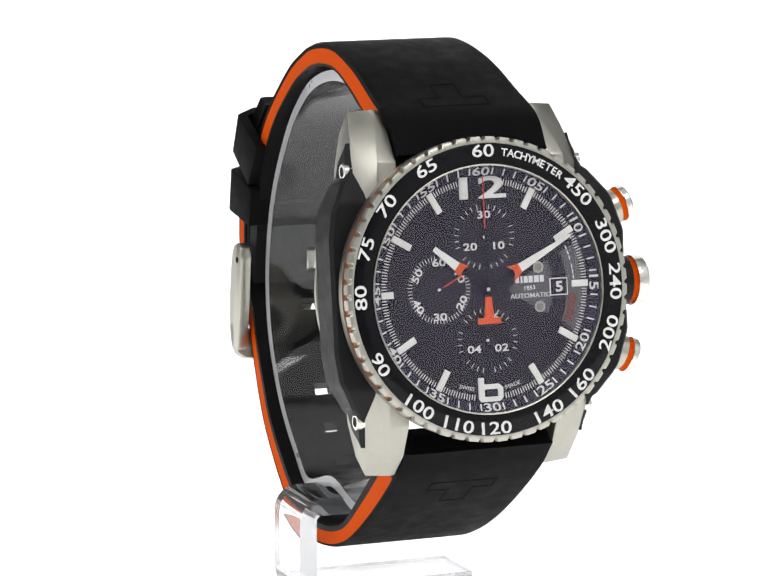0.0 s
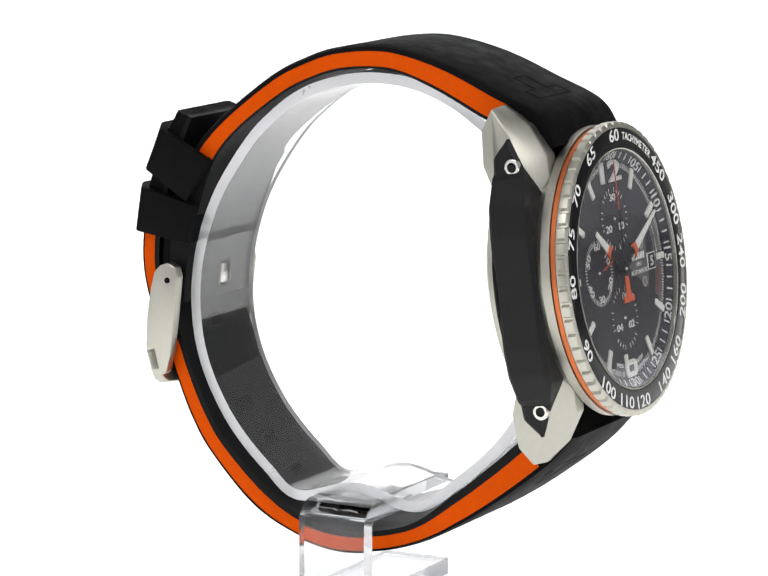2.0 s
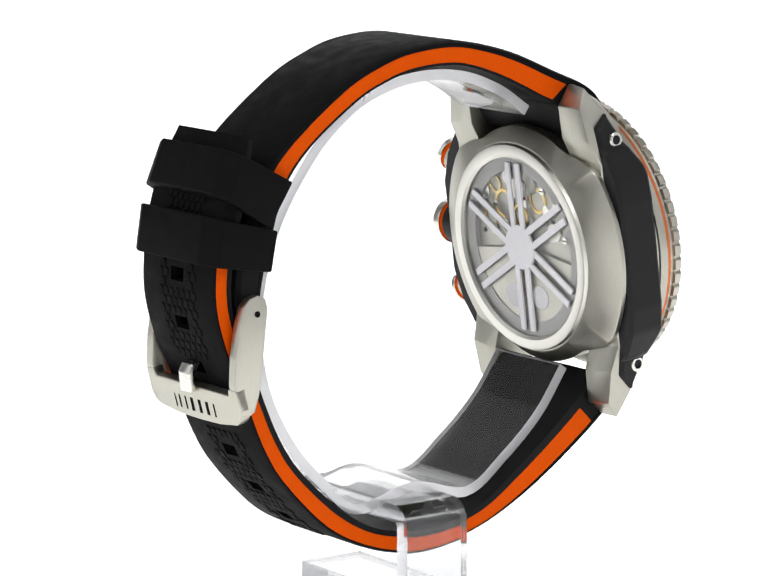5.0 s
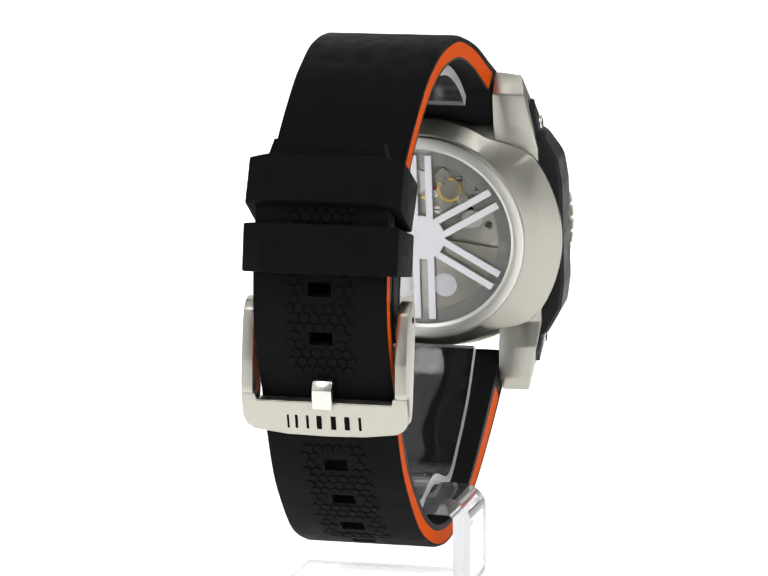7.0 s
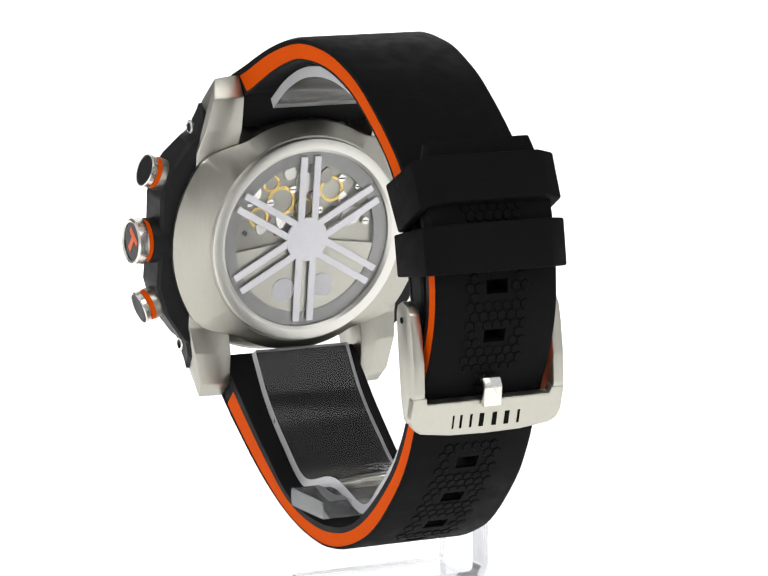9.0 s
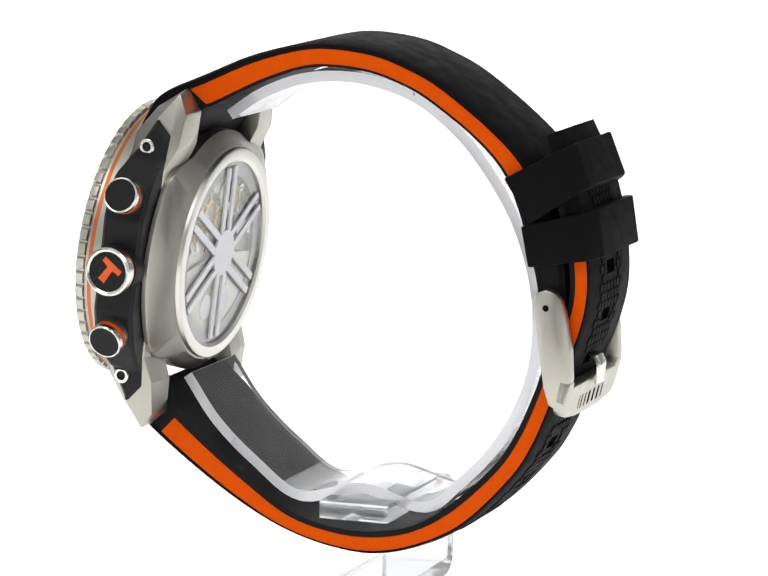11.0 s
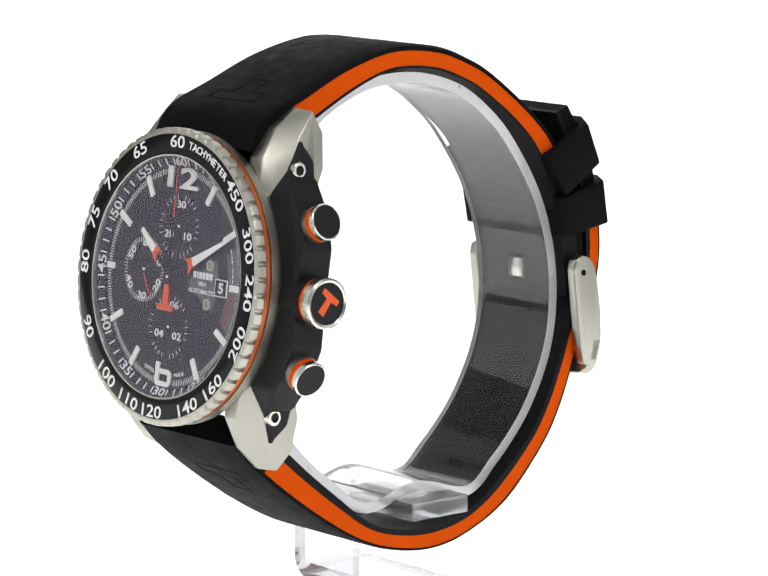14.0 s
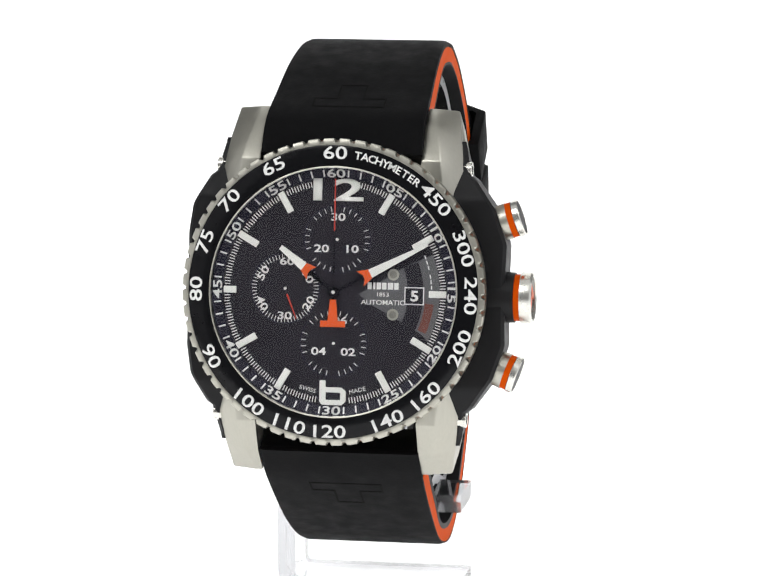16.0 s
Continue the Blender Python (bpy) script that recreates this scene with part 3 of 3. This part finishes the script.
    subdial(0.0, -7.55, 4.95, 30, 5, (("04", -2.2, -1.2, 0), ("02", 2.2, -1.2, 0), ("06", 0.9, 3.4, 0)), "six-hour counter")
    # smoked wedge with date window
    wedge = [(3.6, -0.2), (7.0, 1.8), (9.0, 3.2), (13.5, 5.4)] + [(15.6 * math.cos(a), 15.6 * math.sin(a)) for a in np.linspace(0.38, -0.46, 9)] + [(13.0, -5.9), (10.5, -4.4), (5.2, -1.6)]
    part("smoked_sector", prism(wedge, -0.02, 0.03), SMOKE, d, "translucent smoked grey sector over the date wheel", CASE)
    arc = [(14.8 * math.cos(a), 14.8 * math.sin(a)) for a in np.linspace(-0.10, -0.40, 6)] + [(13.5 * math.cos(a), 13.5 * math.sin(a)) for a in np.linspace(-0.40, -0.10, 6)]
    part("date_arc", prism(arc, 0.0, 0.05), RUST, d, "dull red arc of the date wheel", CASE)
    arc2 = [(13.2 * math.cos(a), 13.2 * math.sin(a)) for a in np.linspace(0.36, -0.42, 10)] + [(10.9 * math.cos(a), 10.9 * math.sin(a)) for a in np.linspace(-0.42, 0.36, 10)]
    part("date_wheel", prism(arc2, 0.0, 0.045), DIALBLACK, d, "dark date wheel band", CASE)
    dw = part("date_window", box(10.4, 13.3, -1.6, 1.0, 0.0, 0.16), WHITE, d, "white-framed date window", CASE)
    part("date_disc", box(10.56, 13.14, -1.44, 0.84, 0.1, 0.18), DIALBLACK, dw, "", CASE)
    part("date_digit", text_bm("5", 1.6, 1.2, 0.03), WHITE, dw, "white date numeral five", CASE @ pose(11.9, -0.3, 0.17))
    for y in (2.75, -3.1):
        part("dial_rivet", lathe([(0.55, 0.0), (0.85, 0.0), (0.85, 0.12), (0.55, 0.12)], 28), STEEL, d, "", CASE @ pose(8.7, y, 0.0))
        part("rivet_face", disc(0.6, 0.0, 0.08, 24), PLATE, d, "", CASE @ pose(8.7, y, 0.0))
    for x0, x1 in ((4.9, 5.5), (5.75, 6.05), (6.25, 6.9), (7.05, 7.7), (7.9, 8.7), (8.85, 9.5)):
        part("maker_mark_bar", box(x0, x1, 0.55, 1.55, 0.0, 0.07), WHITE, d, "", CASE)
    part("dial_text", text_bm("1853", 0.6, 1.2, 0.01), WHITE, d, "", CASE @ pose(7.2, -0.2, 0.03))
    part("dial_text", text_bm("AUTOMATIC", 0.72, 1.12, 0.01), WHITE, d, "", CASE @ pose(7.2, -1.35, 0.03))
    part("dial_text", text_bm("SWISS", 0.6, 1.1, 0.0), WHITE, d, "", CASE @ on_ring(194.5, 14.8, 0.0, True))
    part("dial_text", text_bm("MADE", 0.6, 1.1, 0.0), WHITE, d, "", CASE @ on_ring(165.5, 14.8, 0.0, True))
    for k in range(6):
        part("model_mark_bar", box(-0.28, 0.28, -0.09, 0.09, 0.0, 0.06), WHITE, d, "", CASE @ on_ring(68.0 + 3.2 * k + (2.0 if k > 2 else 0), 14.4, 0.0))
    return d


dial = make_dial()


def hand(name, angle, pieces, z, label):
    """A hand on the centre post; pieces: (name, polygon, material)."""
    m = CASE @ pose(0, 0, z, 0, 0, -angle)
    h = part(name, prism(pieces[0][1], 0, 0.14), pieces[0][2], watch, label, m)
    for nm, poly, material in pieces[1:]:
        part(nm, prism(poly, -0.02, 0.2), material, h, "", m)
    return h


hand("hour_hand", -51.5, [("arm", [(-0.28, -1.0), (0.28, -1.0), (0.35, 5.0), (-0.35, 5.0)], INSERT), ("lume", [(-0.66, 5.8), (0.66, 5.8), (0.36, 10.3), (-0.36, 10.3)], LUME),
                          ("base", [(-1.15, 4.3), (-0.45, 4.7), (0.45, 4.7), (1.15, 4.3), (0.7, 5.8), (-0.7, 5.8)], HANDORANGE)], 0.5, "skeleton hour hand, white tip and orange base")
hand("minute_hand", 62.3, [("arm", [(-0.28, -1.0), (0.28, -1.0), (0.35, 5.0), (-0.35, 5.0)], INSERT), ("lume", [(-0.66, 6.1), (0.66, 6.1), (0.2, 15.6), (-0.2, 15.6)], LUME),
                           ("base", [(-1.2, 4.4), (-0.4, 5.0), (0.4, 5.0), (1.2, 4.4), (0.7, 6.1), (-0.7, 6.1)], HANDORANGE)], 0.75, "skeleton minute hand, white blade and orange base")
hand("chronograph_hand", 0.0, [("needle", [(-0.1, 9.0), (0.1, 9.0), (0.06, 16.6), (-0.06, 16.6)], HANDRED), ("needle_root", [(-0.14, -1.2), (0.14, -1.2), (0.1, 9.0), (-0.1, 9.0)], INSERT),
                               ("counterweight", [(-0.45, -1.1), (0.45, -1.1), (0.75, -4.2), (1.85, -4.2), (1.85, -5.1), (-1.85, -5.1), (-1.85, -4.2), (-0.75, -4.2)], HANDORANGE)], 1.0,
     "thin red chronograph hand with an orange T counterweight")
part("centre_post", disc(0.75, 0.0, 1.15, 32, chamfer=0.15), INSERT, watch, "", CASE, 30)
part("centre_cap", disc(0.24, 1.15, 1.35, 20, chamfer=0.05), LUME, watch, "", CASE)
m9 = part("seconds_hand", prism([(-0.12, 0.9), (0.12, 0.9), (0.05, 4.8), (-0.05, 4.8)], 0, 0.12), HANDRED, watch, "thin red running seconds hand")

crystal = part("crystal", lathe([(0.01, 1.45), (18.2, 1.5), (18.2, 1.93), (18.14, 1.98), (0.01, 2.02)], 96, closed=False), SAPPHIRE, watch, "clear flat sapphire crystal", CASE, 8)
crystal.visible_shadow = False


def make_crown():
    m = CASE @ pose(19.6, -0.3, -6.6, 0, 90, 0)
    c = part("crown", lathe([(0.01, 0.0), (3.6, 0.0), (3.85, 1.0), (3.7, 6.3), (0.01, 6.3)], 48, closed=False), BLACKPVD, watch, "black crown with an orange ring and steel cap", m, 30)
    part("orange_band", lathe([(0.01, 6.3), (3.45, 6.3), (3.45, 7.2), (0.01, 7.2)], 48, closed=False), ORANGE, c, "", m, 30)
    part("cap_ring", lathe([(3.15, 7.2), (3.8, 7.2), (3.85, 7.6), (3.8, 8.7), (3.5, 9.0), (3.15, 8.8)], 48), POLISHED, c, "polished steel ring", m, 30)
    part("cap_face", disc(3.2, 7.2, 8.65, 48), INSERT, c, "black end face", m)
    # an orange T on the end face, turned with the crown
    mt = m @ pose(0, 0, 8.6, 0, 0, -32) @ Matrix.Diagonal((0.85, 0.85, 1, 1))
    bm = prism([(-2.1, 1.9), (2.1, 1.9), (2.1, 0.9), (0.6, 0.7), (0.75, -2.2), (-0.75, -2.2), (-0.6, 0.7), (-2.1, 0.9)], 0, 0.12)
    part("emblem", bm, HANDORANGE, c, "orange T-shaped emblem", mt)


def make_pusher(v, splay):
    m = CASE @ pose(22.3, v, -6.5, 0, 0, splay) @ pose(0, 0, 0, 0, 90, 0)
    p = part("pusher", lathe([(0.01, -1.5), (2.1, -1.5), (2.1, 0.4), (2.55, 0.6), (2.7, 2.6), (0.01, 2.6)], 40, closed=False), STEEL, watch, "steel chronograph pusher with an orange ring and black cap", m, 30)
    part("orange_band", lathe([(0.01, 2.6), (2.6, 2.6), (2.6, 3.5), (0.01, 3.5)], 40, closed=False), ORANGE, p, "", m, 30)
    part("cap_ring", lathe([(2.45, 3.5), (2.72, 3.5), (2.78, 3.6), (2.78, 4.35), (2.65, 4.55), (2.5, 4.5)], 40), POLISHED, p, "", m, 30)
    part("cap_face", disc(2.47, 3.7, 4.45, 40), BLACKPVD, p, "", m)


make_crown()
make_pusher(10.2, 18)
make_pusher(-10.3, -20)


def make_case_back():
    cb = part("case_back", lathe([(16.0, -11.9), (19.0, -10.6), (22.3, -9.9), (22.8, -10.1), (22.8, -10.8), (22.4, -11.1), (17.5, -13.2), (17.2, -13.3), (16.0, -13.3)], 180, flank), CASESTEEL, watch,
              "brushed steel case back with a glass window", CASE, 25)
    part("window_ring", lathe([(14.9, -11.9), (17.2, -12.6), (17.2, -13.5), (17.05, -13.95), (16.8, -14.05), (15.4, -14.05), (14.9, -13.7)], 128), SATIN, cb, "raised pale satin ring round the glass", CASE, 25)
    INNER = CASE @ pose(0, 0, 0.5)
    part("window_bed", disc(15.0, -12.6, -12.2, 64), PLATE, cb, "rhodium-plated movement seen through the glass", INNER)
    part("dark_surround", lathe([(12.6, -13.5), (14.9, -13.5), (14.9, -12.7), (12.6, -12.7)], 64), SURROUND, cb, "dark grey movement ring", INNER, 30)
    # movement: bridges, rotor, gilt wheels, jewels
    rng = random.Random(4)
    sector = [(13.6 * math.cos(a), 13.6 * math.sin(a)) for a in np.linspace(math.pi * 1.04, math.pi * 1.96, 20)] + [(4.0 * math.cos(a), 4.0 * math.sin(a)) for a in np.linspace(math.pi * 1.96, math.pi * 1.04, 8)]
    part("rotor", prism(sector, -13.35, -12.95, "z", 0.1), STEEL, cb, "half-moon winding rotor", INNER)
    for x, y, r in ((4.5, 6.5, 2.6), (0.5, 5.0, 1.9), (-4.5, 8.0, 2.2), (8.5, 4.0, 1.8), (6.5, 9.6, 1.5)):
        part("gear_wheel", lathe([(r * 0.78, -12.95), (r, -12.95), (r, -12.7), (r * 0.78, -12.7)], 40, lambda k, q: q * (0.95 if k % 2 else 1)), GILT, cb, "gilt gear wheel", INNER @ pose(x, y, 0))
    for k, (x, y, r) in enumerate(((-8.0, 3.0, 2.0), (-5.0, 4.0, 1.3), (9.5, 8.0, 1.4), (0.5, 9.5, 2.2), (-3.5, 10.5, 1.4), (4.5, 3.0, 1.2), (8.0, 2.0, 1.3), (-10.2, 6.0, 1.2), (-6.6, 6.6, 1.1), (3.2, 11.2, 1.3), (11.2, 4.6, 1.1), (-1.6, 7.2, 1.0))):
        cut = [(x + r * rng.uniform(0.7, 1.15) * math.cos(a), y + r * rng.uniform(0.7, 1.15) * math.sin(a)) for a in np.linspace(0, 2 * math.pi, 9)[:-1]]
        part("bridge", prism(cut, -13.1, -12.6, "z", 0.12), (SATIN, PLATE, POLISHED)[k % 3], cb, "", INNER)
    for x, y in ((-3.4, -8.2), (3.6, -8.6)):
        part("rotor_disc", disc(2.0, -13.5, -13.3, 40, x, y, 0.05), FROST, cb, "pale round inlay on the rotor", INNER)
    for x, y in ((-11.0, 2.2), (-2.4, 4.6), (6.6, 6.4), (10.4, 6.6), (2.6, 8.4), (-6.2, 9.8), (-9.4, 8.2), (7.2, 10.8)):
        sc = part("movement_screw", disc(0.62, -13.25, -12.9, 24, x, y, 0.08), POLISHED, cb, "", INNER)
        part("screw_slot", box(x - 0.5, x + 0.5, y - 0.09, y + 0.09, -13.28, -13.2), DARK, sc, "", INNER)
    for k in range(9):
        a, r = rng.uniform(0.1, 3.0), rng.uniform(5, 12)
        part("jewel", disc(0.42, -12.9, -12.55, 16, r * math.cos(a), r * math.sin(a)), RUBY if k % 3 else DARK, cb, "", INNER)
    g = part("back_glass", disc(14.9, -13.35, -13.15, 64), BACKGLASS, cb, "clear case back glass", CASE)
    g.visible_shadow = False
    # printed wheel: hub and six pairs of spokes
    hub = part("hub", disc(3.7, -13.75, -13.37, 48), FROST, cb, "frosted white wheel hub", CASE)
    for k in range(6):
        for off in (-1.25, 1.25):
            part("spoke", box(off - 0.55, off + 0.55, 3.3, 14.0, -13.7, -13.37), FROST, cb, "frosted white spoke", CASE @ pose(0, 0, 0, 0, 0, 60 * k))
    return cb


make_case_back()

# ---- the display stand ----
case_space = False
stand = tagged(new("display_stand"), "clear bent acrylic watch stand with a C-shaped cuff", "display stand")
CUFF = [(-30.3, 37.0), (-25.2, 29.8), (-18.4, 23.6), (-10.6, 18.6), (0.0, 20.7), (10.6, 18.4), (16.5, 22.6), (21.8, 28.0), (25.4, 33.4), (27.9, 39.0), (29.2, 45.0), (29.3, 52.0), (28.0, 59.0),
        (25.2, 66.2), (20.6, 73.4), (16.0, 78.6), (9.0, 83.6), (0.0, 86.2), (-9.0, 86.0), (-16.6, 83.4), (-22.5, 79.6)]


def strip(path, thick, x0, x1, edge=0):
    """A bent sheet of even thickness along a path in y and z."""
    pts = [Vector(p) for p in path]
    a, b = [], []
    for i, p in enumerate(pts):
        d = (pts[min(i + 1, len(pts) - 1)] - pts[max(i - 1, 0)]).normalized()
        nrm = Vector((-d.y, d.x)) * thick / 2
        a.append(p + nrm), b.append(p - nrm)
    bm = bmesh.new()
    rows = []
    for p, q in zip(a, b):
        rows.append([bm.verts.new(c) for c in ((x0, *p), (x1, *p), (x1, *q), (x0, *q))])
    for p, q in zip(rows, rows[1:]):
        for k in range(4):
            f = bm.faces.new((p[k], p[(k + 1) % 4], q[(k + 1) % 4], q[k]))
            f.material_index = edge if k in (1, 3) else 0
    for r in (rows[0], rows[-1]):
        bm.faces.new(r).material_index = edge
    return bm


path = [spline(CUFF, t) for t in np.linspace(0, len(CUFF) - 1, 120)]
cuff = part("cuff", strip(path, 1.7, -8.5, 8.5, 1), ACRYLIC, stand, "clear acrylic cuff, open at the front", smooth=30)
cuff.data.materials.append(FROSTED)
leg = [(13.5, 17.9), (0, 17.9)] + [(-12.2 + 2.3 * math.cos(radians(a)), 15.6 + 2.3 * math.sin(radians(a))) for a in np.linspace(90, 180, 8)] \
    + [(-12.2 + 2.3 * math.cos(radians(a)), 6.0 + 2.3 * math.sin(radians(a))) for a in np.linspace(180, 270, 8)] + [(0, 3.7), (13.5, 3.7)]
bm = strip(leg, 2.8, -6.4, 5.2, 1)
bmesh.ops.rotate(bm, cent=(0, 0, 0), matrix=Matrix.Rotation(radians(90), 3, "Z"), verts=bm.verts)
bmesh.ops.scale(bm, vec=(-1, -1, 1), verts=bm.verts)
foot = part("bent_foot", bm, FOOT, stand, "clear acrylic strip bent into an arm, post and foot", smooth=30)
foot.data.materials.append(FOOTEDGE)
for ob in stand.children:
    ob.visible_shadow = False


# ---- what moves: the turntable's turn and the running seconds ----
def motions():
    angles = ((0, 22.16), (0.5, 32.25), (1, 42.37), (1.5, 52.48), (2, 62.51), (2.5, 72.62), (3, 82.63), (3.5, 92.92), (6, 146.11), (6.5, 156.04), (7, 165.93), (7.5, 176.08), (8, 186.44), (8.5, 196.66), (9, 206.92), (9.5, 217.13), (12, 269.31), (12.5, 279.58), (13, 289.77), (13.5, 300.02), (14, 310.19), (14.5, 320.38), (15, 330.5), (15.5, 340.46), (16, 350.47))
    turn = [(t, pose(0, 0, 0, 0, 0, a)) for t, a in angles]
    walk(watch, turn)
    walk(stand, turn)
    sec = CASE @ Matrix.Translation((-7.35, 0.35, 0.35))
    sec.translation *= MM
    sec.translation.y *= DEPTH
    walk(m9, [(t, sec @ pose(0, 0, 0, 0, 0, -(62 + 6 * t))) for t in range(0, 17)])


motions()
